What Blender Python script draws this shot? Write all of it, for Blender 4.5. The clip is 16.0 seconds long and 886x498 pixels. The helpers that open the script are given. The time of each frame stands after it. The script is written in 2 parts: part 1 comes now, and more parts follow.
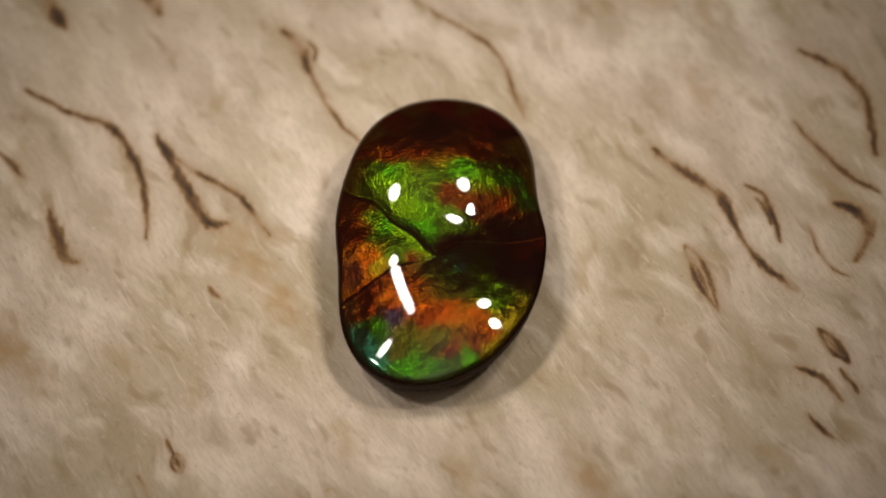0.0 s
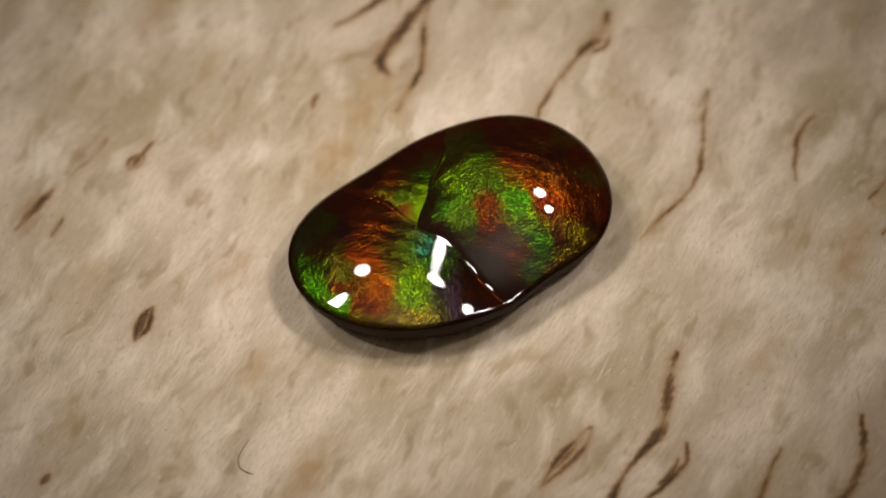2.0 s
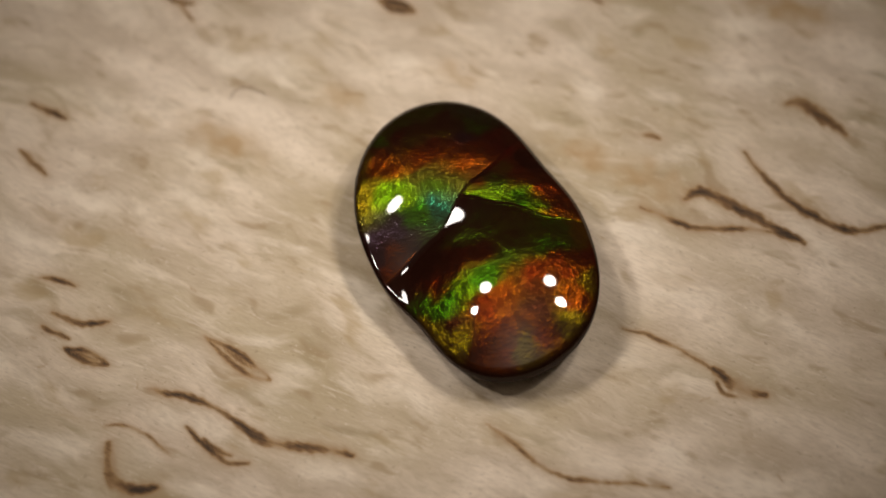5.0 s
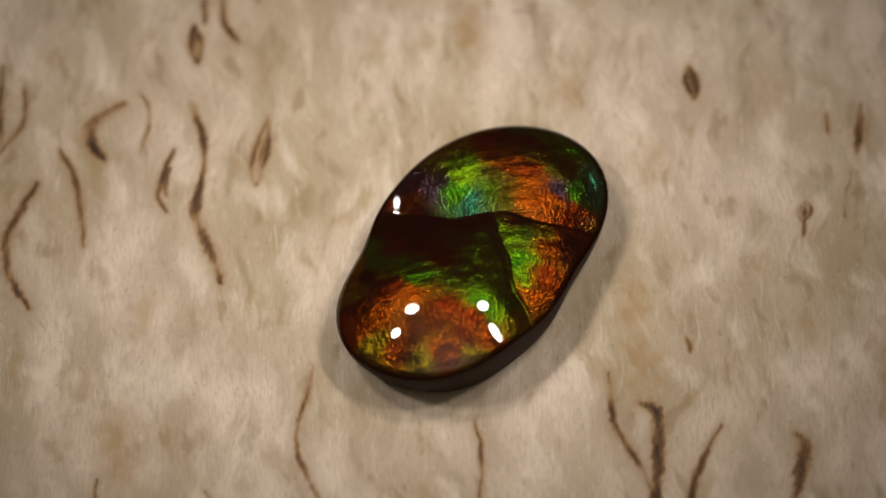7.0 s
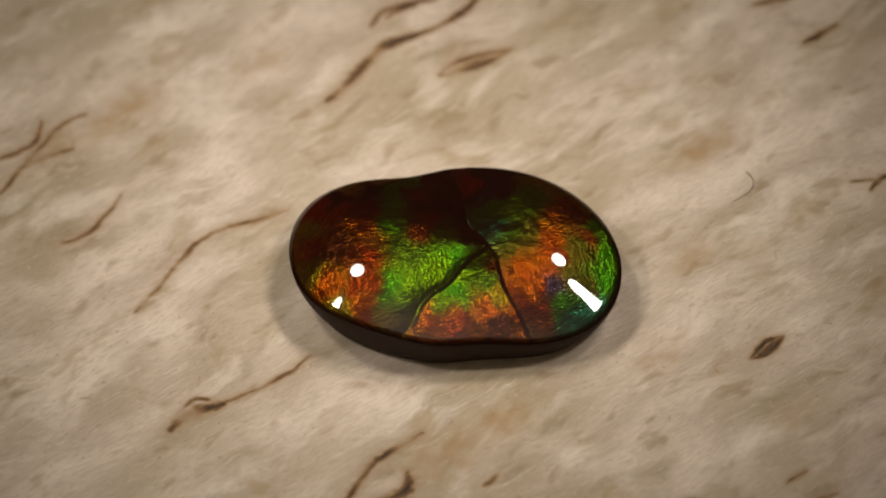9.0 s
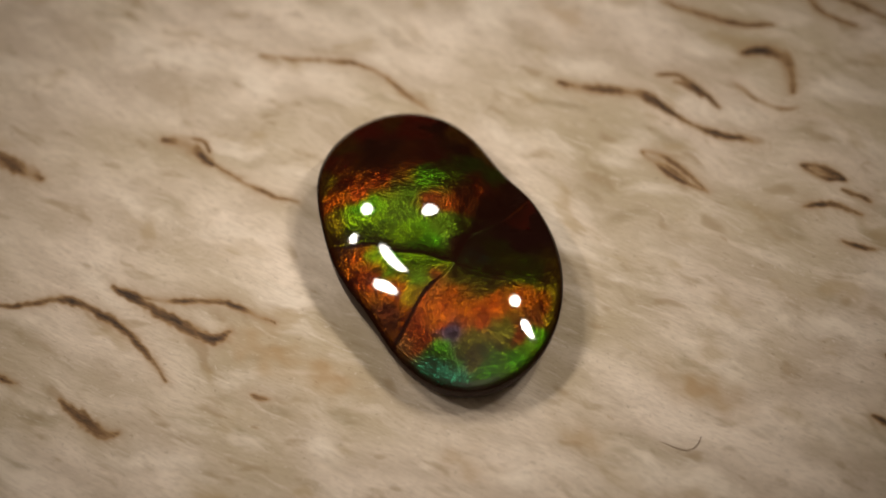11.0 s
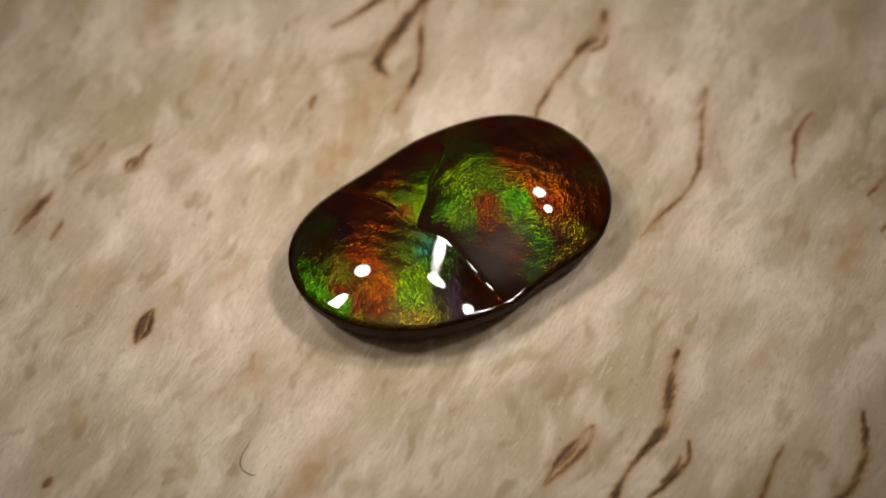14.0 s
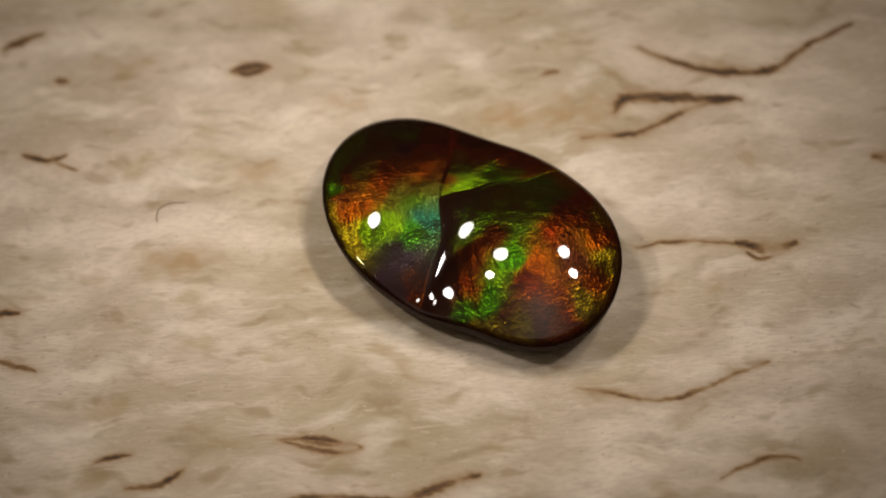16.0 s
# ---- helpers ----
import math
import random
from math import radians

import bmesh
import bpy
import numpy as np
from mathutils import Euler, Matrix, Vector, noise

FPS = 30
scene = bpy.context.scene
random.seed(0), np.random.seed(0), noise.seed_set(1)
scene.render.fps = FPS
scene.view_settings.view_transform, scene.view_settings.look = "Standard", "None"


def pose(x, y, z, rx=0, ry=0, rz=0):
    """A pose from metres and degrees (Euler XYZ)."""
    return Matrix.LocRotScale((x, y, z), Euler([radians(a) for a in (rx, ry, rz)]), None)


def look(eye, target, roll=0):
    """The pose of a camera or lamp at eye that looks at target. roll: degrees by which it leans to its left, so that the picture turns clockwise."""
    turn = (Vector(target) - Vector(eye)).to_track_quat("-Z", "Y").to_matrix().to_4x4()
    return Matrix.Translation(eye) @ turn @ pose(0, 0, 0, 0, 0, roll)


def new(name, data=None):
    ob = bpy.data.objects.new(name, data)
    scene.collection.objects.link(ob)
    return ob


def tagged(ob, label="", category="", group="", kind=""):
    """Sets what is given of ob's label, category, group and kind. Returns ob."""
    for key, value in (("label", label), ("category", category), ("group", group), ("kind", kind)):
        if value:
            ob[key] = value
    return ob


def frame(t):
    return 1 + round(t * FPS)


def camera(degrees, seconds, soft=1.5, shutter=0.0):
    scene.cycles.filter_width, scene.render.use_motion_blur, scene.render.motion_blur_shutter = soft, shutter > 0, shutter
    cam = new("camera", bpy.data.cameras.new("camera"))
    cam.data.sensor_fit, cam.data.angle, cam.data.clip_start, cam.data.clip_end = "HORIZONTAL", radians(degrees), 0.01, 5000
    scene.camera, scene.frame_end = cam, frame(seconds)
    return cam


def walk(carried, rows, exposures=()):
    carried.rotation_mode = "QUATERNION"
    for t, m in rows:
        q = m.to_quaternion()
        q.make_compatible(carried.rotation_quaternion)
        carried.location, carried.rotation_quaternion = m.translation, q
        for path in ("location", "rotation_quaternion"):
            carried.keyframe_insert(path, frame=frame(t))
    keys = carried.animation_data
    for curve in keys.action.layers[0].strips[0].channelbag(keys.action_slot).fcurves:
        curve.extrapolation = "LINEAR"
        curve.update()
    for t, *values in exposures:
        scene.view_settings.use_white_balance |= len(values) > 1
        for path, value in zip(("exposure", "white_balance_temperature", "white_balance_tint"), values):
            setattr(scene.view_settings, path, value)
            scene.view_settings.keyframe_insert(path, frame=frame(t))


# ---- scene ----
SECONDS = 16.0
PERIOD = 12.018          # seconds for one turn of the board, clockwise from above
MM = 0.001

# ---- camera: stands still and looks down on the turning board ----
cam = camera(12.17, SECONDS, soft=1.9)
AIM = Vector((-0.00101, 0.00126, 0.0))
TILT = radians(59.05)
EYE = AIM + Vector((0.0, -0.28 * math.cos(TILT), 0.28 * math.sin(TILT)))
walk(cam, [(0.0, look(EYE, AIM, -3.13)), (SECONDS, look(EYE, AIM, -3.13))])
cam.data.dof.use_dof = True
cam.data.dof.focus_distance = 0.276
cam.data.dof.aperture_fstop = 19.0

# ---- light: small lamps over the table in a dim room ----
scene.view_settings.exposure = 0.0
world = bpy.data.worlds.new("world")
world.use_nodes = True
world.node_tree.nodes["Background"].inputs[0].default_value = (1.0, 0.86, 0.7, 1)
world.node_tree.nodes["Background"].inputs[1].default_value = 0.02
scene.world = world


def lamp(name, place, watts, size, colour=(1.0, 0.905, 0.825)):
    data = bpy.data.lights.new(name, "AREA")
    data.shape, data.spread, data.size, data.energy, data.color = "DISK", radians(18.8), size, watts, colour
    ob = new(name, data)
    ob.matrix_world = look(place, (-0.0035, 0.0045, 0.004))
    return tagged(ob, "small round warm lamp over the table", "lamp", "lamps over the table")


def fill_lamp():
    """Unseen fill added to lift shadows: lights the pale ceiling, far from the table."""
    data = bpy.data.lights.new("ceiling_fill", "AREA")
    data.shape, data.size, data.energy, data.color = "DISK", 0.25, 8.0, (1.0, 0.88, 0.76)
    ob = new("ceiling_fill", data)
    ob.matrix_world = pose(0.0, -0.9, 1.2, 180)
    return tagged(ob, "added fill lamp that shines on the pale ceiling", "lamp")


fill_lamp()
for lean_x, lean_y, watts, size in ((-0.43, 0.32, 0.0118, 0.041), (0.43, 0.28, 0.0112, 0.037), (-0.66, 0.03, 0.0100, 0.025), (0.55, 0.02, 0.0096, 0.025)):
    way = Vector((lean_x, lean_y, 1.0)).normalized()
    lamp("table_lamp", way * 0.26 + Vector((0, 0, 0.004)), watts * 0.219, size)


# ---- materials ----
def material(name):
    m = bpy.data.materials.new(name)
    m.use_nodes = True
    nodes = m.node_tree.nodes
    return m, nodes, m.node_tree.links, nodes["Principled BSDF"]


def ramp(nodes, stops):
    n = nodes.new("ShaderNodeValToRGB")
    while len(n.color_ramp.elements) < len(stops):
        n.color_ramp.elements.new(0.5)
    for e, (at, c) in zip(n.color_ramp.elements, stops):
        e.position, e.color = at, (*c, 1) if len(c) == 3 else c
    return n


def mix(nodes, links, factor, a, b, blend="MIX"):
    n = nodes.new("ShaderNodeMix")
    n.data_type, n.blend_type = "RGBA", blend
    for socket, value in ((n.inputs[0], factor), (n.inputs[6], a), (n.inputs[7], b)):
        if isinstance(value, (int, float)):
            socket.default_value = value
        elif isinstance(value, tuple):
            socket.default_value = (*value, 1)
        else:
            links.new(value, socket)
    return n.outputs[2]


GRAIN = 29.5             # degrees by which the wood's grain leans from the board's y axis


def birch_material():
    """Bleached curly birch: pale wood, soft tan cloud along the grain, fine fibres, brown bark flecks."""
    m, nodes, links, out = material("curly_birch")
    co = nodes.new("ShaderNodeTexCoord")
    turn = nodes.new("ShaderNodeMapping")
    turn.inputs["Rotation"].default_value = (0, 0, radians(-GRAIN))
    links.new(co.outputs["Object"], turn.inputs[0])
    drift = nodes.new("ShaderNodeTexNoise")
    drift.inputs["Scale"].default_value, drift.inputs["Detail"].default_value = 140, 2
    links.new(co.outputs["Object"], drift.inputs["Vector"])
    wander = nodes.new("ShaderNodeVectorMath")
    wander.operation = "MULTIPLY_ADD"
    wander.inputs[1].default_value = (0.0036, 0.0036, 0.0)
    links.new(drift.outputs["Color"], wander.inputs[0])
    links.new(turn.outputs[0], wander.inputs[2])

    slight = nodes.new("ShaderNodeVectorMath")
    slight.operation = "MULTIPLY_ADD"
    slight.inputs[1].default_value = (0.0012, 0.0012, 0.0)
    links.new(drift.outputs["Color"], slight.inputs[0])
    links.new(turn.outputs[0], slight.inputs[2])

    def noisy(scale, detail, rough, distort=0.0, path=wander):
        stretch = nodes.new("ShaderNodeMapping")
        stretch.inputs["Scale"].default_value = scale
        links.new(path.outputs[0], stretch.inputs[0])
        n = nodes.new("ShaderNodeTexNoise")
        n.inputs["Scale"].default_value = 1.0
        n.inputs["Detail"].default_value, n.inputs["Roughness"].default_value = detail, rough
        n.inputs["Distortion"].default_value = distort
        links.new(stretch.outputs[0], n.inputs["Vector"])
        return n.outputs[0]

    def curve(value, low, high):
        n = nodes.new("ShaderNodeMapRange")
        n.interpolation_type = "SMOOTHSTEP"
        n.inputs[1].default_value, n.inputs[2].default_value = low, high
        links.new(value, n.inputs[0])
        return n.outputs[0]

    def part_way(value, low, high, most):
        n = nodes.new("ShaderNodeMath")
        n.operation = "MULTIPLY"
        links.new(curve(value, low, high), n.inputs[0])
        n.inputs[1].default_value = most
        return n.outputs[0]

    cloud = noisy((260, 115, 200), 4, 0.5)
    patch = noisy((100, 65, 100), 3, 0.5)
    flame = noisy((520, 170, 300), 3, 0.5)
    spots = noisy((700, 300, 400), 2, 0.5)
    fibre = noisy((6500, 1000, 1500), 4, 0.7, 0.3, slight)
    strand = noisy((1700, 320, 600), 5, 0.7, 0.5, slight)
    pits = noisy((3600, 2200, 2000), 3, 0.6, 0.4, slight)
    veins = noisy((420, 150, 300), 3, 0.5)
    base = mix(nodes, links, curve(cloud, 0.30, 0.70), (0.83, 0.71, 0.57), (0.52, 0.42, 0.305))
    base = mix(nodes, links, part_way(patch, 0.40, 0.68, 0.75), base, (0.42, 0.335, 0.195))
    here = nodes.new("ShaderNodeMath")
    here.operation = "MULTIPLY"
    links.new(part_way(flame, 0.54, 0.72, 0.8), here.inputs[0])
    links.new(curve(patch, 0.36, 0.64), here.inputs[1])
    base = mix(nodes, links, here.outputs[0], base, (0.325, 0.25, 0.135))
    base = mix(nodes, links, part_way(spots, 0.57, 0.73, 0.6), base, (0.33, 0.225, 0.11))
    base = mix(nodes, links, part_way(veins, 0.52, 0.70, 0.65), base, (0.80, 0.70, 0.565))
    base = mix(nodes, links, part_way(strand, 0.54, 0.72, 0.5), base, (0.82, 0.73, 0.60))
    base = mix(nodes, links, part_way(fibre, 0.40, 0.72, 0.40), base, (0.36, 0.27, 0.18))
    base = mix(nodes, links, part_way(pits, 0.62, 0.74, 0.35), base, (0.88, 0.80, 0.68))
    base = mix(nodes, links, part_way(pits, 0.38, 0.27, 0.45), base, (0.24, 0.17, 0.10))
    smudge = noisy((330, 165, 260), 3, 0.55)
    wisp = noisy((430, 165, 300), 4, 0.6, 0.2)
    base = mix(nodes, links, part_way(smudge, 0.57, 0.70, 0.55), base, (0.40, 0.285, 0.14))
    base = mix(nodes, links, part_way(wisp, 0.55, 0.72, 0.5), base, (0.88, 0.775, 0.63))
    halo = nodes.new("ShaderNodeAttribute")
    halo.attribute_name = "stain"
    bark = nodes.new("ShaderNodeAttribute")
    bark.attribute_name = "bark"
    warm_at = nodes.new("ShaderNodeAttribute")
    warm_at.attribute_name = "warm"
    base = mix(nodes, links, warm_at.outputs["Fac"], base, (0.42, 0.27, 0.12))
    base = mix(nodes, links, halo.outputs["Fac"], base, (0.36, 0.225, 0.115))
    grown = nodes.new("ShaderNodeMath")
    grown.operation = "MULTIPLY_ADD"
    links.new(fibre, grown.inputs[0])
    grown.inputs[1].default_value = 1.3
    grown.inputs[2].default_value = -0.68
    depth = nodes.new("ShaderNodeMath")
    depth.operation = "ADD"
    links.new(grown.outputs[0], depth.inputs[0])
    links.new(bark.outputs["Fac"], depth.inputs[1])
    deep = ramp(nodes, ((0.22, (0.36, 0.225, 0.10)), (0.58, (0.18, 0.098, 0.040)), (1.0, (0.046, 0.027, 0.014))))
    links.new(depth.outputs[0], deep.inputs[0])
    base = mix(nodes, links, curve(bark.outputs["Fac"], 0.05, 0.42), base, deep.outputs[0])
    links.new(base, out.inputs["Base Color"])
    out.inputs["Roughness"].default_value = 0.6
    out.inputs["Specular IOR Level"].default_value = 0.3
    bump = nodes.new("ShaderNodeBump")
    bump.inputs["Strength"].default_value, bump.inputs["Distance"].default_value = 0.7, 0.00012
    links.new(fibre, bump.inputs["Height"])
    links.new(bump.outputs[0], out.inputs["Normal"])
    return m


def agate_material():
    """Dark brown agate with a metallic layer of green, yellow and orange under a polished clear skin."""
    m, nodes, links, out = material("fire_agate")
    co = nodes.new("ShaderNodeTexCoord")
    tint = nodes.new("ShaderNodeAttribute")
    tint.attribute_name = "fire"
    crust = nodes.new("ShaderNodeTexVoronoi")
    crust.inputs["Scale"].default_value = 6000
    soft = nodes.new("ShaderNodeTexNoise")
    soft.inputs["Scale"].default_value, soft.inputs["Detail"].default_value = 900, 4
    wide = nodes.new("ShaderNodeTexNoise")
    wide.inputs["Scale"].default_value, wide.inputs["Detail"].default_value = 260, 3
    warp = nodes.new("ShaderNodeVectorMath")
    warp.operation = "MULTIPLY_ADD"
    links.new(soft.outputs["Color"], warp.inputs[0])
    warp.inputs[1].default_value = (0.0006, 0.0006, 0.0006)
    for n in (soft, wide):
        links.new(co.outputs["Object"], n.inputs["Vector"])
    links.new(co.outputs["Object"], warp.inputs[2])
    links.new(warp.outputs[0], crust.inputs["Vector"])
    shade = nodes.new("ShaderNodeHueSaturation")
    hue = nodes.new("ShaderNodeMapRange")
    hue.inputs[3].default_value, hue.inputs[4].default_value = 0.485, 0.525
    links.new(soft.outputs[0], hue.inputs[0])
    links.new(hue.outputs[0], shade.inputs["Hue"])
    links.new(tint.outputs["Color"], shade.inputs["Color"])
    links.new(shade.outputs[0], out.inputs["Base Color"])
    links.new(shade.outputs[0], out.inputs["Specular Tint"])
    out.inputs["Metallic"].default_value = 1.0
    out.inputs["Roughness"].default_value = 0.27
    relief = nodes.new("ShaderNodeAttribute")
    relief.attribute_name = "relief"
    grains = nodes.new("ShaderNodeMath")
    grains.operation = "MULTIPLY_ADD"
    grains.inputs[1].default_value = 0.000038
    links.new(crust.outputs["Distance"], grains.inputs[0])
    links.new(relief.outputs["Fac"], grains.inputs[2])
    swell = nodes.new("ShaderNodeMath")
    swell.operation = "MULTIPLY_ADD"
    swell.inputs[1].default_value = 0.00003
    links.new(wide.outputs[0], swell.inputs[0])
    links.new(grains.outputs[0], swell.inputs[2])
    bump = nodes.new("ShaderNodeBump")
    bump.inputs["Strength"].default_value, bump.inputs["Distance"].default_value = 1.0, 1.0
    links.new(swell.outputs[0], bump.inputs["Height"])
    links.new(bump.outputs[0], out.inputs["Normal"])
    out.inputs["Coat Weight"].default_value = 1.0
    out.inputs["Coat Roughness"].default_value = 0.03
    out.inputs["Coat IOR"].default_value = 1.54
    smooth = nodes.new("ShaderNodeNewGeometry")
    links.new(smooth.outputs["Normal"], out.inputs["Coat Normal"])
    body = nodes.new("ShaderNodeBsdfPrincipled")
    links.new(mix(nodes, links, wide.outputs[0], (0.085, 0.022, 0.010), (0.045, 0.014, 0.009)), body.inputs["Base Color"])
    body.inputs["Roughness"].default_value, body.inputs["Specular IOR Level"].default_value = 0.7, 0.0
    for key in ("Coat Weight", "Coat Roughness", "Coat IOR"):
        body.inputs[key].default_value = out.inputs[key].default_value
    both = nodes.new("ShaderNodeMixShader")
    both.inputs[0].default_value = 0.16
    links.new(out.outputs[0], both.inputs[1])
    links.new(body.outputs[0], both.inputs[2])
    links.new(both.outputs[0], nodes["Material Output"].inputs["Surface"])
    return m


def plain_material(name, colour, rough=0.8, scale=6, shine=0.5):
    m, nodes, links, out = material(name)
    co = nodes.new("ShaderNodeTexCoord")
    n = nodes.new("ShaderNodeTexNoise")
    n.inputs["Scale"].default_value, n.inputs["Detail"].default_value = scale, 6
    links.new(co.outputs["Object"], n.inputs["Vector"])
    c = mix(nodes, links, n.outputs[0], tuple(0.85 * v for v in colour), tuple(min(1, 1.15 * v) for v in colour))
    links.new(c, out.inputs["Base Color"])
    out.inputs["Roughness"].default_value = rough
    out.inputs["Specular IOR Level"].default_value = shine
    return m


BIRCH = birch_material()
AGATE = agate_material()
BACK = plain_material("ground_agate", (0.034, 0.019, 0.013), 0.55, 900, 0.08)
FIBRE = plain_material("fibre", (0.20, 0.13, 0.08))
WALL = plain_material("dim_wall", (0.22, 0.19, 0.16))
CEILING = plain_material("pale_ceiling", (0.70, 0.67, 0.62), 0.9)
TABLE = plain_material("dark_table", (0.06, 0.045, 0.035), 0.6)


# ---- the room that closes the place ----
def slab(name, low, high, mat, label, category):
    bm = bmesh.new()
    bmesh.ops.create_cube(bm, size=1.0)
    for v in bm.verts:
        v.co = Vector(low[i] + (v.co[i] + 0.5) * (high[i] - low[i]) for i in range(3))
    me = bpy.data.meshes.new(name)
    bm.to_mesh(me)
    bm.free()
    me.materials.append(mat)
    return tagged(new(name, me), label, category, kind="structure")


DEEP = 0.014             # thickness of the board
slab("floor", (-1.5, -1.5, -DEEP - 0.05), (1.5, 1.5, -DEEP - 0.0002), TABLE, "dark matt table top under the board", "table top")
slab("wall_north", (-1.5, 1.5, -DEEP), (1.5, 1.6, 2.0), WALL, "dim brown wall behind the table", "wall")
slab("wall_south", (-1.5, -1.6, -DEEP), (1.5, -1.5, 2.0), WALL, "dim brown wall behind the camera", "wall")
slab("wall_east", (1.5, -1.6, -DEEP), (1.6, 1.6, 2.0), WALL, "dim brown side wall", "wall")
slab("wall_west", (-1.6, -1.6, -DEEP), (-1.5, 1.6, 2.0), WALL, "dim brown side wall", "wall")
# unseen, and pale so that it reflects the fill down onto the board
slab("ceiling", (-1.6, -1.6, 2.0), (1.6, 1.6, 2.1), CEILING, "unseen pale ceiling that bounces the fill light", "ceiling")


# ---- the board ----
HALF = 46.0              # millimetres that the board reaches from its axis
CELLS = 760
side = np.linspace(-HALF, HALF, CELLS)
gx, gy = np.meshgrid(side, side)
bark = np.zeros_like(gx)
stain = np.zeros_like(gx)
warm = np.zeros_like(gx)
whose = np.zeros(gx.shape, int)
flecks = [0]
rng = np.random.default_rng(7)


def ripple(x, y, wave, seed):
    """Smooth noise, about -1 to 1, with the given wavelength in millimetres."""
    r = np.random.default_rng(seed)
    total = np.zeros_like(x)
    for _ in range(9):
        a, b, k = r.uniform(0, 2 * np.pi), r.uniform(0, 2 * np.pi), 2 * np.pi / (wave * r.uniform(0.7, 1.6))
        total += np.sin(k * (x * np.cos(a) + y * np.sin(a)) + b)
    return total / 4.0


wob_x, wob_y = 0.06 * ripple(gx, gy, 1.6, 1), 0.06 * ripple(gx, gy, 1.6, 2)
ragged = ripple(gx, gy, 0.55, 3)
patchy = ripple(gx, gy, 2.2, 4)


def spline(points, steps=14):
    """A smooth line through a few points."""
    p = np.array([points[0], *points, points[-1]], float)
    line = []
    for i in range(1, len(p) - 2):
        for u in np.linspace(0, 1, steps, endpoint=False):
            a, b, c, d = p[i - 1:i + 3]
            line.append(0.5 * (2 * b + (c - a) * u + (2 * a - 5 * b + 4 * c - d) * u * u + (3 * b - a - 3 * c + d) * u ** 3))
    return np.array(line + [p[-2]])


def fleck(width, dark, *points, seam_by=0.30):
    """A bark fleck grown into the wood: a tapered dark stroke with a brown seam round it, in millimetres."""
    line = spline(points)
    low, high = line.min(0) - 2.5, line.max(0) + 2.5
    i0, i1 = np.searchsorted(side, (low[1], high[1]))
    j0, j1 = np.searchsorted(side, (low[0], high[0]))
    if i1 <= i0 or j1 <= j0:
        return
    part_of = np.s_[i0:i1, j0:j1]
    x, y = gx[part_of] + wob_x[part_of], gy[part_of] + wob_y[part_of]
    near, along = np.full(x.shape, 9.0), np.zeros(x.shape)
    for k in range(len(line) - 1):
        a, d = line[k], line[k + 1] - line[k]
        u = np.clip(((x - a[0]) * d[0] + (y - a[1]) * d[1]) / max(d @ d, 1e-9), 0, 1)
        far = np.hypot(x - a[0] - u * d[0], y - a[1] - u * d[1])
        along = np.where(far < near, (k + u) / (len(line) - 1), along)
        near = np.minimum(near, far)
    taper = np.clip(np.sin(np.pi * np.clip(along, 0.03, 0.97)), 0, 1) ** 0.6
    half = 0.62 * width * (0.35 + 0.75 * taper) * (1 + 0.22 * ragged[part_of])
    core = 1 / (1 + np.exp((near - half) / 0.065))
    core *= 0.50 + 0.50 * np.exp(-(near / (0.55 * half + 0.02)) ** 2)
    seam = np.exp(-np.maximum(near - half, 0) / seam_by)
    if width > 0.15:
        flecks[0] += 1
        whose[part_of] = np.where(core * dark > bark[part_of], flecks[0], whose[part_of])
    bark[part_of] = np.maximum(bark[part_of], 0.98 * core * dark * (0.80 + 0.42 * patchy[part_of]).clip(0.3, 1.15))
    stain[part_of] = np.maximum(stain[part_of], 0.55 * dark * seam)


def leaf(x0, y0, x1, y1, half, width):
    """A fleck shaped like a slit: two bowed dark lines round a paler middle with a thin line in it."""
    dx, dy = x1 - x0, y1 - y0
    nx, ny = -dy / math.hypot(dx, dy), dx / math.hypot(dx, dy)
    for bow in (half, -half):
        fleck(width, 1.0, (x0, y0), (x0 + 0.3 * dx + bow * nx, y0 + 0.3 * dy + bow * ny), (x0 + 0.65 * dx + bow * nx, y0 + 0.65 * dy + bow * ny), (x1, y1))
    fleck(0.46, 0.72, (x0 + 0.25 * dx, y0 + 0.25 * dy), (x0 + 0.5 * dx + 0.1 * nx, y0 + 0.5 * dy + 0.1 * ny), (x0 + 0.8 * dx, y0 + 0.8 * dy))


fleck(0.46, 1.0, (-29.2, 15.9), (-26.1, 13.8), (-23.4, 12.5), (-21.6, 9.3), (-21.0, 6.1), (-21.0, 3.4))
fleck(0.69, 1.0, (-20.2, 11.6), (-18.9, 8.7), (-17.8, 6.1), (-16.7, 4.3), (-15.5, 4.2))
fleck(0.38, 0.9, (-20.2, 11.6), (-18.4, 9.1), (-14.9, 6.6), (-13.8, 5.0), (-12.7, 3.1))
fleck(0.76, 0.9, (-27.6, 6.0), (-27.1, 4.2), (-26.5, 2.3), (-25.8, 1.8))
fleck(0.69, 0.9, (-11.3, 19.7), (-10.2, 18.4), (-9.6, 16.1))
fleck(0.27, 0.8, (-9.6, 16.5), (-8.7, 13.9), (-7.6, 11.8), (-6.3, 10.2))
fleck(0.27, 0.8, (-10.2, 19.3), (-9.2, 18.0), (-9.2, 17.0))
fleck(0.34, 0.7, (-2.2, 21.8), (0.3, 19.7), (2.6, 17.9), (3.9, 15.9), (4.5, 13.3), (5.1, 11.3))
fleck(0.34, 0.8, (-16.9, -0.7), (-16.1, -1.6))
fleck(0.23, 0.9, (-19.8, -12.1), (-19.4, -13.4))
leaf(-19.35, -13.2, -18.9, -14.8, 0.34, 0.16)
fleck(0.30, 1.1, (-19.2, -13.75), (-19.05, -14.2))
fleck(0.84, 0.9, (-28.0, 23.8), (-26.6, 21.0))
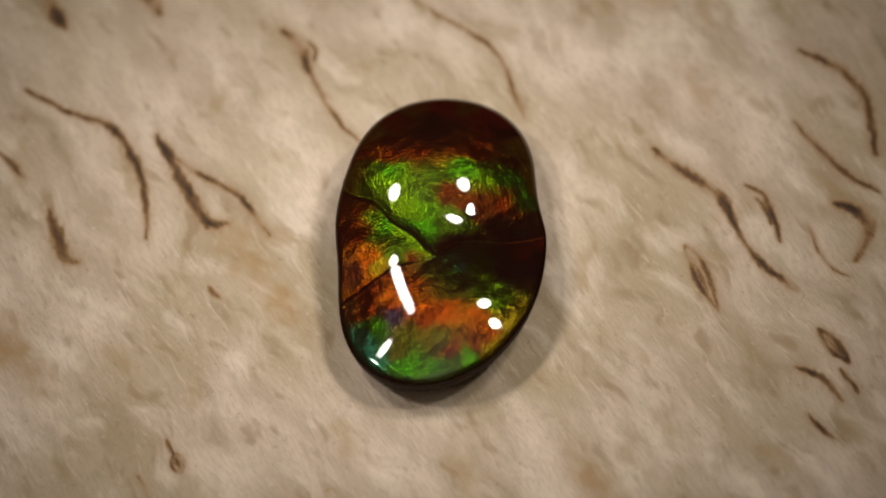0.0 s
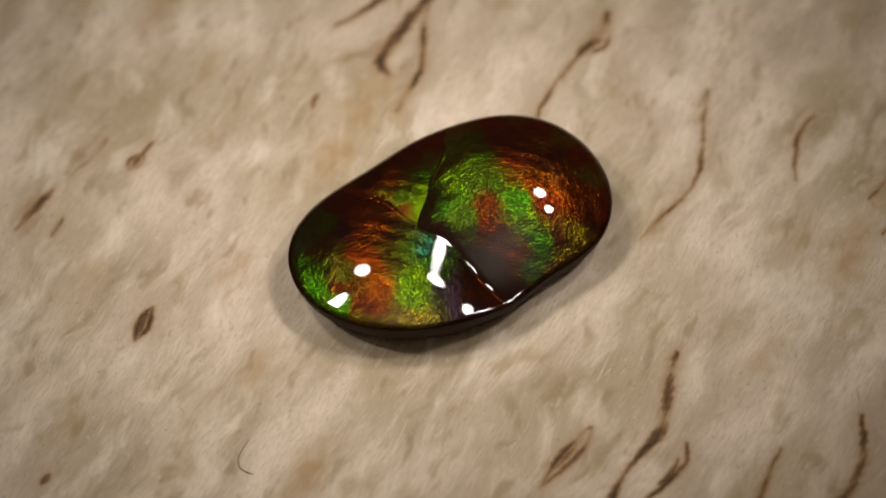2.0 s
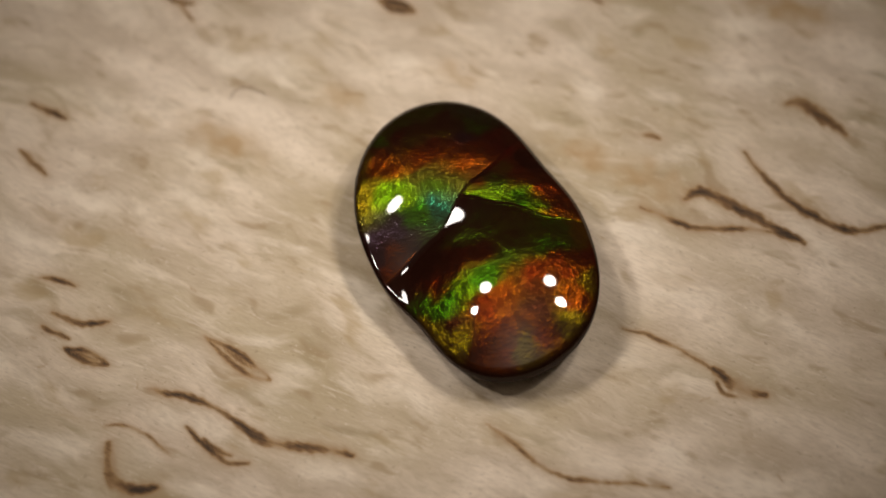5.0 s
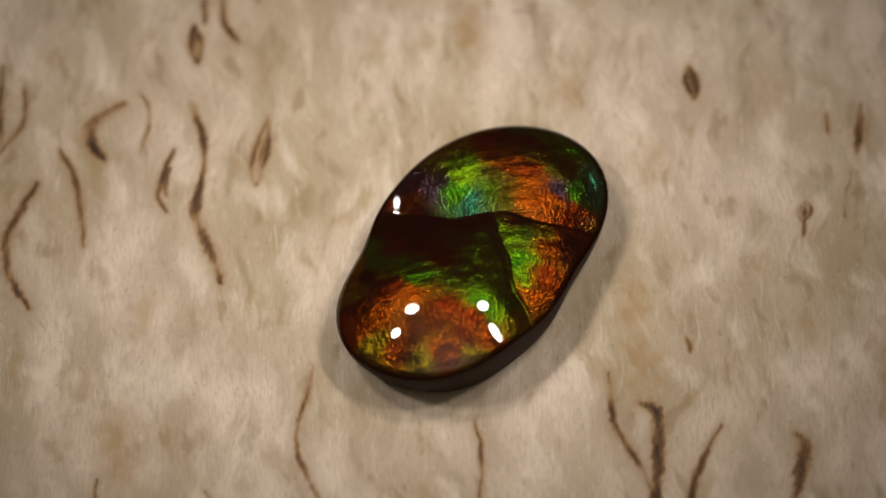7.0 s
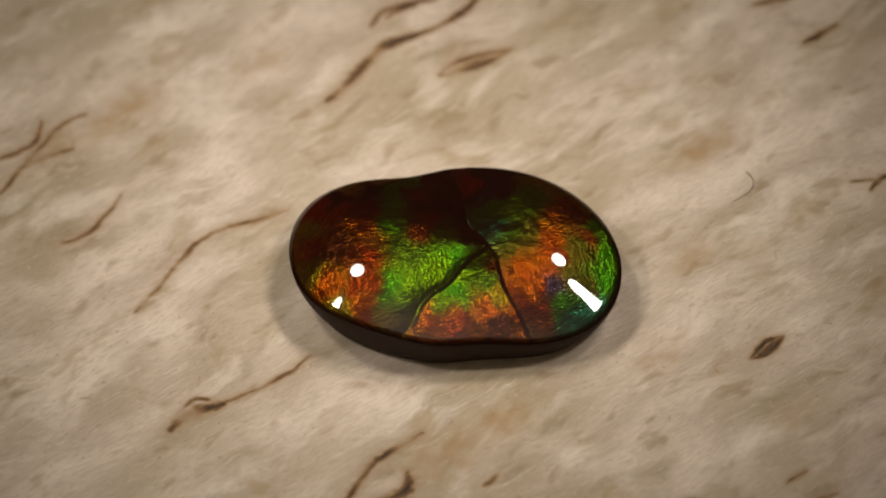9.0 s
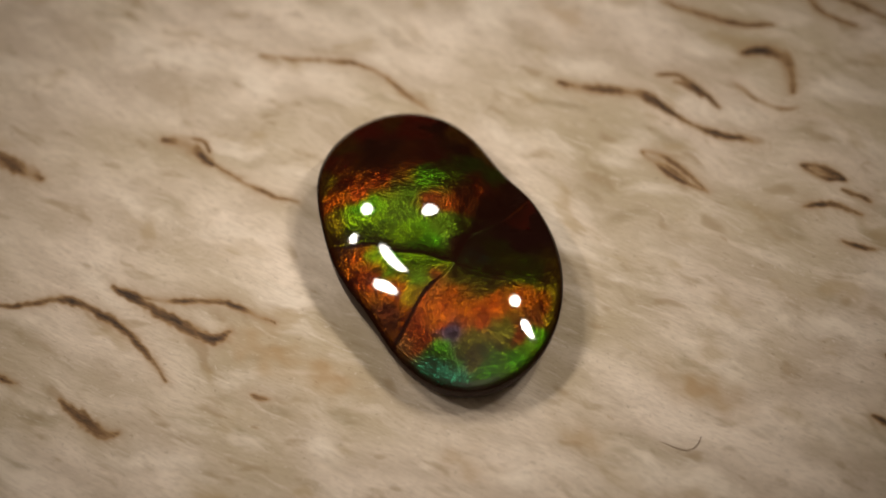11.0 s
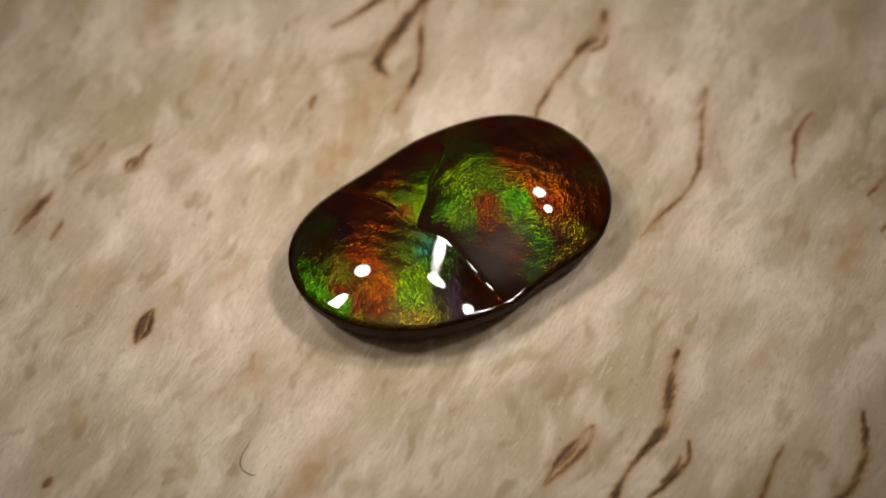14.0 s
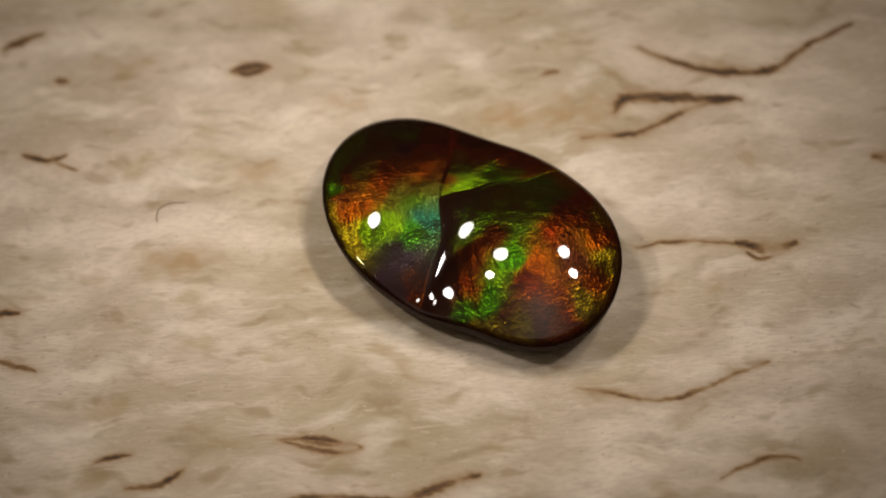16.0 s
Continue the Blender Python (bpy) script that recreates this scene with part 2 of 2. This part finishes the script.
fleck(0.38, 0.7, (-31.1, 11.0), (-29.3, 8.8))
fleck(0.53, 1.0, (13.7, 8.3), (15.1, 6.8), (16.8, 5.4), (18.0, 4.2))
fleck(0.57, 0.9, (16.6, 5.5), (18.0, 4.1), (18.8, 1.6))
fleck(0.42, 0.9, (18.3, 2.8), (19.9, -0.7), (21.6, -2.6), (22.2, -3.3))
fleck(0.34, 1.0, (15.2, 0.5), (16.1, -0.4), (16.8, -2.5), (17.1, -4.7))
fleck(0.34, 0.9, (15.2, 0.4), (15.6, -1.3), (16.1, -2.9), (17.1, -4.7))
fleck(0.30, 0.6, (15.7, -0.6), (16.2, -2.2), (16.6, -3.4))
fleck(0.34, 1.0, (19.7, 5.0), (20.9, 4.0), (21.5, 1.7), (21.7, 0.4))
fleck(0.34, 0.9, (20.3, 3.9), (20.9, 3.1), (21.2, 1.8))
fleck(0.69, 1.0, (25.6, 3.2), (27.0, 2.5), (27.7, 1.1), (26.6, -1.4))
fleck(0.26, 0.7, (23.7, 1.6), (24.1, -0.3), (25.1, -2.1), (26.1, -2.6))
fleck(0.53, 1.0, (24.4, 15.7), (27.0, 13.9), (28.5, 11.3), (28.8, 6.9))
fleck(0.42, 0.9, (23.4, 9.9), (25.5, 6.9), (26.9, 5.2), (28.7, 3.9))
leaf(23.6, -6.5, 25.4, -9.2, 0.30, 0.36)
fleck(0.42, 1.0, (21.9, -9.3), (23.6, -10.3), (24.7, -12.0))
fleck(0.30, 0.9, (24.7, -9.6), (25.8, -11.5))
fleck(0.30, 1.0, (22.3, -12.9), (23.2, -14.1), (24.0, -14.9))
leaf(-7.0, -21.2, -8.7, -18.8, 0.30, 0.34)
fleck(0.34, 1.0, (5.1, -30.8), (4.8, -29.1), (3.9, -28.2))
fleck(0.19, 0.8, (4.8, -29.9), (4.6, -26.9))
fleck(0.38, 1.0, (17.5, -27.3), (16.8, -26.0), (16.1, -24.9))
fleck(0.38, 1.0, (20.0, -24.4), (19.8, -23.0), (19.6, -21.7))
fleck(0.46, 0.8, (-1.1, -31.7), (-1.5, -31.0))
fleck(0.34, 0.9, (7.1, 22.6), (5.4, 23.8), (4.1, 25.1), (3.6, 26.7))
fleck(0.91, 0.9, (-19.9, 21.8), (-21.8, 25.6))
fleck(0.30, 0.9, (35.7, -0.4), (34.2, 2.6), (32.5, 5.3))
fleck(0.34, 0.9, (33.4, 0.7), (32.1, 2.9), (32.2, 4.8), (32.3, 5.8))
fleck(0.46, 0.8, (-19.0, -23.5), (-20.5, -19.4))
fleck(0.23, 0.5, (-20.4, -19.1), (-21.3, -15.7), (-21.8, -14.7))
fleck(0.34, 0.7, (10.6, 31.0), (11.6, 28.7), (13.5, 28.0))
fleck(0.34, 0.7, (7.6, 31.0), (9.9, 29.3), (13.0, 26.7), (13.9, 25.0))
fleck(0.30, 0.7, (9.8, 29.3), (10.6, 27.5), (11.1, 25.9))
fleck(0.23, 0.9, (-18.0, -20.4), (-17.2, -21.7))
fleck(0.42, 0.8, (25.6, 25.4), (24.6, 24.4), (24.4, 22.8), (25.5, 21.3))
fleck(0.60, 0.8, (-28.2, -23.2), (-26.4, -25.0))
fleck(0.46, 0.8, (-4.2, -34.5), (-3.0, -35.5), (-1.8, -36.4))


def blotch(x0, y0, along, across, strength):
    """A tan stain in the wood, drawn out along the grain."""
    a = radians(90 + GRAIN)
    u = (gx - x0) * np.cos(a) + (gy - y0) * np.sin(a) + 8 * wob_x
    v = -(gx - x0) * np.sin(a) + (gy - y0) * np.cos(a) + 8 * wob_y
    far = (u / along) ** 2 + (v / across) ** 2 + 0.35 * patchy
    warm[:] = np.maximum(warm, strength * np.exp(-np.clip(far, 0, 30)))


for at in ((8.0, -17.1), (-12.2, -2.0), (-14.3, 1.5), (-30.6, -4.2), (14.0, 22.0)):
    blotch(*at, 2.6, 1.1, 0.75)
for at in ((-7.9, -13.0), (-12.9, -21.4), (17.1, 12.8), (-0.5, -15.8), (12.5, 24.0), (-29.0, -6.5)):
    blotch(*at, 1.8, 0.9, 0.5)


def scratches(count):
    """Tiny dark fibres and nicks scattered over the wood."""
    for _ in range(count):
        x, y = rng.uniform(-36, 36, 2)
        a = rng.uniform(0, 2 * np.pi) if rng.random() < 0.4 else radians(90 + GRAIN) + rng.normal(0, 0.5)
        n, bend = rng.uniform(0.25, 0.9), rng.normal(0, 0.25)
        dx, dy = n * np.cos(a), n * np.sin(a)
        short = rng.uniform(0.06, 0.12)
        fleck(short, rng.uniform(0.2, 0.55), (x, y), (x + 0.5 * dx - bend * dy, y + 0.5 * dy + bend * dx), (x + dx, y + dy), seam_by=0.05)


scratches(70)


def board():
    wave = ripple(gx, gy, 9, 5)
    z = 0.010 * (wave - wave.max()) - 0.012 * bark
    n = CELLS
    verts = np.stack([gx, gy, z], -1).reshape(-1, 3) * MM
    idx = np.arange(n * n).reshape(n, n)
    quads = np.stack([idx[:-1, :-1], idx[:-1, 1:], idx[1:, 1:], idx[1:, :-1]], -1)
    # rounded sides and the underside
    ring = np.concatenate([idx[0, :], idx[1:, -1], idx[-1, -2::-1], idx[-2:0:-1, 0]])
    rows, faces, start = [ring], [], len(verts)
    extra = []
    for out_by, down in ((0.6, 0.15), (1.0, 0.6), (1.15, 1.4), (1.15, 12.6), (0.9, 13.6), (0.2, 14.0)):
        v = verts[ring].copy()
        v[:, :2] *= (HALF + out_by) / HALF
        v[:, 2] = -down * MM
        extra.append(v)
        rows.append(np.arange(start, start + len(ring)))
        start += len(ring)
    for a, b in zip(rows, rows[1:]):
        faces.append(np.stack([a, b, np.roll(b, -1), np.roll(a, -1)], -1))
    allv = np.concatenate([verts, *extra])
    fields = {}
    for name, field in (("bark", bark), ("stain", stain), ("warm", warm)):
        fields[name] = np.zeros(len(allv), np.float32)
        fields[name][:n * n] = field.ravel()

    def piece(name, chosen, cap_face=None):
        used, renumbered = np.unique(chosen, return_inverse=True)
        me = bpy.data.meshes.new(name)
        me.from_pydata(allv[used].tolist(), [], renumbered.reshape(chosen.shape).tolist() + ([np.searchsorted(used, cap_face).tolist()] if cap_face is not None else []))
        for key, values in fields.items():
            me.attributes.new(key, "FLOAT", "POINT").data.foreach_set("value", values[used])
        me.polygons.foreach_set("use_smooth", np.ones(len(me.polygons), bool))
        me.materials.append(BIRCH)
        return new(name, me)

    owner = np.where(bark > 0.22, whose, 0)
    owner = np.maximum(np.maximum(owner[:-1, :-1], owner[1:, 1:]), np.maximum(owner[:-1, 1:], owner[1:, :-1]))
    plain = np.concatenate([quads[owner == 0], *faces])
    root = new("wooden_board")
    piece("slab", plain, rows[-1][::-1]).parent = root
    for k in range(1, flecks[0] + 1):
        chosen = quads[owner == k]
        if len(chosen) > 12:
            tagged(piece("bark_fleck", chosen), "dark brown bark fleck").parent = root
    return tagged(root, "pale curly birch board with dark brown bark flecks", "wooden board")


# ---- the stone ----
LAPS, RINGS = 420, 150


def blend_max(a, b, k):
    h = np.clip(0.5 + 0.5 * (a - b) / k, 0, 1)
    return b + (a - b) * h + k * h * (1 - h)


def waves(terms, turn):
    total = np.full_like(turn, terms[0])
    for k in range(1, (len(terms) + 1) // 2):
        total = total + terms[2 * k - 1] * np.cos(k * turn) + terms[2 * k] * np.sin(k * turn)
    return total


OUTLINE = (8.68, -0.916, -0.342, -2.174, 0.626, 0.255, -0.066, -0.015, -0.289, -0.066, 0.021, 0.065, -0.033, -0.011, 0.02)
GIRDLE = (3.12, -0.16, 0.08, -0.14, -0.42)
FOOT = (0.875, -0.06, 0.0, 0.0, 0.0)
SHOULDER = 2.64
MIDDLE = (-0.35, 0.75)


def cap(x, y, height, x0, y0, a, b, c):
    u, v = x - x0, y - y0
    return height - a * u * u - b * v * v - c * u * v


def step(d, wide):
    s = np.clip(d / wide, 0, 1)
    return s * s * (3 - 2 * s)


def borders(x, y):
    """Distances past the lines along which the three swellings inside the stone meet."""
    bend = 0.20 * np.sin(0.9 * x + 0.6) + 0.12 * np.sin(1.7 * x - 0.8 * y)
    off_west = -0.676 * (x + 1.4) - 0.737 * (y + 1.7) + bend
    off_south = 0.27 * (x + 1.4) - 0.963 * (y + 1.7) + bend
    off_valley = np.where(x > -1.4, -off_south, -0.387 * (x + 1.4) + 0.922 * (y + 1.7) - bend)
    return off_west, off_south, off_valley


def lobes(x, y):
    """Height of the polished skin: two swellings and a shoulder, with a crease between them."""
    north = cap(x, y, 5.727, -2.015, 7.776, 0.024, 0.021, -0.011)
    west = cap(x, y, 5.08, -4.63, -0.96, 0.032, 0.034, 0.012)
    south = cap(x, y, 5.060, -0.45, -7.0, 0.023, 0.030, 0.006)
    groove = 0.04 * np.exp(-np.sqrt(borders(x, y)[2] ** 2 + 0.02) / 0.5)
    return blend_max(blend_max(north, south, 0.26), west, 0.70) - groove


def parts_of(x, y, soft=0.10):
    """How far a place belongs to the north, the west and the south swelling: three shares that add up to one."""
    off_west, off_south, off_valley = borders(x, y)
    east = step(x + 1.4 + soft, 2 * soft)
    below = step(off_south + soft, 2 * soft) * east + step(-off_valley + soft, 2 * soft) * (1 - east)
    west = step(off_west + soft, 2 * soft) * (1 - east) * (1 - below)
    return 1 - below - west, west, below


def inner(x, y):
    """Relief of the coloured layer under the skin, in millimetres: each swelling is rounder than the skin and drops at its border."""
    off_west, off_south, off_valley = borders(x, y)
    north, west, south = parts_of(x, y, 0.16)
    u, v = x + 0.6, y - 3.2 - 1.4 * step(-x - 1.0, 2.5)
    lift = north * (-0.020 * u * u - np.where(v < 0, 0.044, 0.022) * v * v - 0.30 * np.exp(-np.abs(np.where(x > -1.4, off_south, off_west)) / 0.55))
    u, v = x + 4.6, y + 0.9
    lift += west * (-0.16 - 0.024 * u * u - 0.034 * v * v)
    u, v = x + 0.9, y + 6.0
    lift += south * (-0.020 * u * u - np.where(v < 0, 0.016, 0.030) * v * v - 0.06)
    return lift + 0.060 * ripple(x, y, 3.1, 21) + 0.016 * ripple(x, y, 1.2, 22) + 0.0035 * ripple(x, y, 0.55, 23)


GREEN, LIME, YELLOW = (0.12, 0.46, 0.006), (0.29, 0.56, 0.005), (0.60, 0.42, 0.010)
ORANGE, RED, BROWN = (0.68, 0.108, 0.004), (0.42, 0.044, 0.004), (0.13, 0.030, 0.010)
MOSS, OLIVE, TEAL = (0.13, 0.25, 0.008), (0.17, 0.15, 0.010), (0.045, 0.36, 0.17)
PLUM, SMOKE, EMBER = (0.085, 0.055, 0.085), (0.020, 0.008, 0.005), (0.24, 0.042, 0.006)

NORTH_FIRE = (
    (LIME, -4.2, 3.0), (LIME, -5.4, 4.0), (LIME, -3.1, 1.7), (GREEN, -4.4, 4.5), (YELLOW, -6.7, 4.6), (GREEN, -2.2, 0.5), (MOSS, -2.4, 2.8),
    (ORANGE, -5.5, 6.6), (RED, -4.1, 6.4), (MOSS, -1.2, 3.9), (GREEN, 0.7, 4.4), (LIME, 2.3, 4.3), (GREEN, 3.7, 4.0), (EMBER, -0.4, 2.5),
    (EMBER, 1.9, 2.2), (RED, 0.9, 1.6), (RED, 3.3, 2.2), (MOSS, 0.3, 0.7), (MOSS, -0.8, 0.4), (SMOKE, 2.2, 0.3), (SMOKE, 0.6, -0.7),
    (SMOKE, 3.6, 0.4), (SMOKE, 5.2, 1.2), (SMOKE, 4.6, 0.2), (SMOKE, -0.6, -1.0), (GREEN, 5.1, 3.0), (YELLOW, 5.2, 4.6), (YELLOW, 4.7, 7.0), (BROWN, 3.9, 5.4),
    (ORANGE, 0.4, 5.8), (RED, 1.9, 6.0), (ORANGE, 1.9, 7.8), (RED, -2.4, 5.7), (EMBER, -2.0, 7.0), (BROWN, -1.0, 8.2), (ORANGE, 2.8, 9.4),
    (YELLOW, 1.0, 10.1), (ORANGE, -0.6, 9.6), (YELLOW, -2.3, 9.9), (ORANGE, -3.8, 8.7), (YELLOW, -5.2, 8.0), (EMBER, 3.4, 8.0))
WEST_FIRE = (
    (LIME, -2.5, -1.4), (GREEN, -4.7, 0.5), (LIME, -3.6, -0.4), (LIME, -5.3, 1.3), (MOSS, -4.3, -1.7), (RED, -6.7, 0.4), (ORANGE, -6.4, 1.8),
    (ORANGE, -5.9, -1.7), (YELLOW, -5.2, -2.6), (ORANGE, -6.0, -3.2), (EMBER, -4.2, -3.0), (BROWN, -6.9, -2.2), (EMBER, -3.0, -2.4))
SOUTH_FIRE = (
    (TEAL, 0.2, -2.3), (GREEN, 1.4, -2.7), (LIME, 1.7, -4.2), (MOSS, -0.5, -3.4), (OLIVE, -1.9, -3.7), (PLUM, 3.0, -2.4), (PLUM, 4.4, -2.8),
    (ORANGE, 4.5, -1.0), (PLUM, 5.3, -2.2), (OLIVE, -0.6, -4.6), (LIME, 2.7, -5.4), (YELLOW, 3.6, -5.9), (YELLOW, 2.9, -6.7), (ORANGE, -3.1, -4.2),
    (ORANGE, -4.6, -4.8), (RED, -6.1, -5.2), (ORANGE, -2.9, -5.6), (ORANGE, -1.0, -6.1), (ORANGE, 1.4, -7.1), (RED, -2.4, -6.6), (PLUM, -4.7, -5.9),
    (OLIVE, -1.7, -7.8), (OLIVE, -3.4, -7.5), (EMBER, -0.8, -8.7), (EMBER, 1.0, -8.2), (GREEN, -1.8, -10.0), (GREEN, 0.4, -9.5), (TEAL, -6.4, -8.2), (TEAL, -5.6, -8.8),
    (GREEN, -5.8, -6.8), (TEAL, -6.9, -7.2), (GREEN, -3.9, -9.6), (OLIVE, -4.2, -8.2), (YELLOW, 2.2, -8.6))


def fire_zones(x, y):
    """Colour of the layer inside the stone: sharp where the swellings meet, flowing within each."""
    sx, sy = x + 0.34 * ripple(x, y, 2.1, 11) + 0.10 * ripple(x, y, 0.7, 13), y + 0.34 * ripple(x, y, 2.1, 12) + 0.10 * ripple(x, y, 0.7, 14)
    total = np.zeros((*x.shape, 3))
    for share, zones in zip(parts_of(x, y, 0.07), (NORTH_FIRE, WEST_FIRE, SOUTH_FIRE)):
        colour, weight = np.zeros((*x.shape, 3)), np.full(x.shape, 1e-6)
        for tint, cx, cy in zones:
            w = 1 / ((sx - cx) ** 2 + (sy - cy) ** 2 + 0.12) ** 2.2
            colour += w[..., None] * np.array(tint)
            weight += w
        total += (share / weight)[..., None] * colour
    return 0.31 * total


def sheet(name, verts, faces, mat, fire=None, relief=None):
    me = bpy.data.meshes.new(name)
    me.from_pydata((verts * MM).tolist(), [], faces)
    if fire is not None:
        layer = me.attributes.new("fire", "FLOAT_COLOR", "POINT")
        layer.data.foreach_set("color", np.concatenate([fire, np.ones((len(fire), 1))], 1).astype(np.float32).ravel())
    if relief is not None:
        me.attributes.new("relief", "FLOAT", "POINT").data.foreach_set("value", (relief * MM).astype(np.float32))
    me.polygons.foreach_set("use_smooth", np.ones(len(me.polygons), bool))
    me.materials.append(mat)
    return new(name, me)


def rings_to_faces(count, start=0):
    idx = start + np.arange(count * LAPS).reshape(count, LAPS)
    nxt = np.roll(idx, -1, 1)
    return idx, nxt, np.stack([idx[:-1], nxt[:-1], nxt[1:], idx[1:]], -1).reshape(-1, 4).tolist()


def stone():
    turn = np.linspace(0, 2 * np.pi, LAPS, endpoint=False)
    r, foot, girdle = waves(OUTLINE, turn), waves(FOOT, turn), waves(GIRDLE, turn)
    r = r + 0.42 * np.exp(-(((turn + np.pi - 0.0) % (2 * np.pi) - np.pi) / 0.42) ** 2) + 0.44 * np.exp(-((turn - 2.85) / 0.70) ** 2)
    r = r + 0.12 * np.exp(-((turn - 3.3) / 0.40) ** 2) - 0.24 * np.exp(-((turn - 0.63) / 0.36) ** 2)
    girdle = girdle + 0.42 * np.exp(-((turn - 2.35) / 0.5) ** 2) + 0.36 * np.exp(-((turn - 3.35) / 0.4) ** 2) + 0.28 * np.exp(-((turn - 0.62) / 0.35) ** 2)
    # the polished dome
    rows = []
    for q in np.linspace(0, 1, RINGS, endpoint=False):
        rho = 1 - q ** 1.6
        x, y = MIDDLE[0] + rho * r * np.cos(turn), MIDDLE[1] + rho * r * np.sin(turn)
        rows.append(np.stack([x, y, girdle + (lobes(x, y) - girdle) * max(1 - rho ** SHOULDER, 0) - 0.20 * max(rho - 0.945, 0) ** 2 / 0.055 ** 2], -1))
    tip = np.array([[MIDDLE[0], MIDDLE[1], float(lobes(np.array(MIDDLE[0]), np.array(MIDDLE[1])))]])
    verts = np.concatenate([np.array(rows).reshape(-1, 3), tip])
    rim = step(np.append(np.repeat(np.linspace(0, 1, RINGS, endpoint=False) ** 1.6, LAPS), 1.0) - 0.004, 0.035)[:, None]
    fire = fire_zones(verts[:, 0], verts[:, 1]) * (0.10 + 0.90 * rim)
    idx, nxt, faces = rings_to_faces(len(rows))
    faces += [[int(a), int(b), len(verts) - 1] for a, b in zip(idx[-1], nxt[-1])]
    root = new("agate_stone")
    dome = sheet("dome", verts, faces, AGATE, fire, inner(verts[:, 0], verts[:, 1]) - 0.38 * (verts[:, 2] - lobes(verts[:, 0], verts[:, 1])))
    # the ground back, down to the board
    rows = []
    for u in (0.0, 0.03, 0.08, 0.2, 0.35, 0.5, 0.65, 0.8, 0.92, 1.0):
        s = (foot + (1 - foot) * np.sin(np.pi / 2 * u)) * (0.965 if u == 0 else 0.985 if u == 0.03 else 1.0)
        rows.append(np.stack([MIDDLE[0] + s * r * np.cos(turn), MIDDLE[1] + s * r * np.sin(turn), (girdle - 0.20) * u], -1))
    idx, nxt, faces = rings_to_faces(len(rows))
    back = sheet("back", np.array(rows).reshape(-1, 3), faces + [idx[0][::-1].tolist()], BACK)
    tagged(back, "dark brown ground back of the stone")
    tagged(dome, "glossy dome with green and orange sheen")
    back.parent = dome.parent = root
    return tagged(root, "polished fire agate cabochon with green and orange sheen", "gemstone")


def fibre():
    """A thin curled fibre that lies on the wood."""
    data = bpy.data.curves.new("fibre", "CURVE")
    data.dimensions, data.bevel_depth, data.bevel_resolution = "3D", 0.028 * MM, 2
    line = data.splines.new("NURBS")
    places = ((5.9, -19.9), (5.3, -20.4), (4.5, -20.2), (4.0, -19.6), (3.6, -18.8))
    line.points.add(len(places) - 1)
    for p, (x, y) in zip(line.points, places):
        p.co = (x * MM, y * MM, 0.03 * MM, 1)
    line.use_endpoint_u, line.order_u = True, 3
    data.materials.append(FIBRE)
    curve = new("fibre", data)
    me = bpy.data.meshes.new_from_object(curve.evaluated_get(bpy.context.evaluated_depsgraph_get()))
    bpy.data.objects.remove(curve)
    return tagged(new("fibre", me), "thin curled brown fibre lying on the wood", "fibre")


BOARD = board()
STONE = stone()
FIBRE_THREAD = fibre()


# ---- what moves: the board turns and carries the stone ----
def motions():
    turns = [(t, -360.0 * t / PERIOD) for t in np.arange(0.0, SECONDS + 0.01, 0.5).tolist()]
    for thing in (BOARD, STONE, FIBRE_THREAD):
        walk(thing, [(t, pose(0, 0, 0, 0, 0, a)) for t, a in turns])


motions()
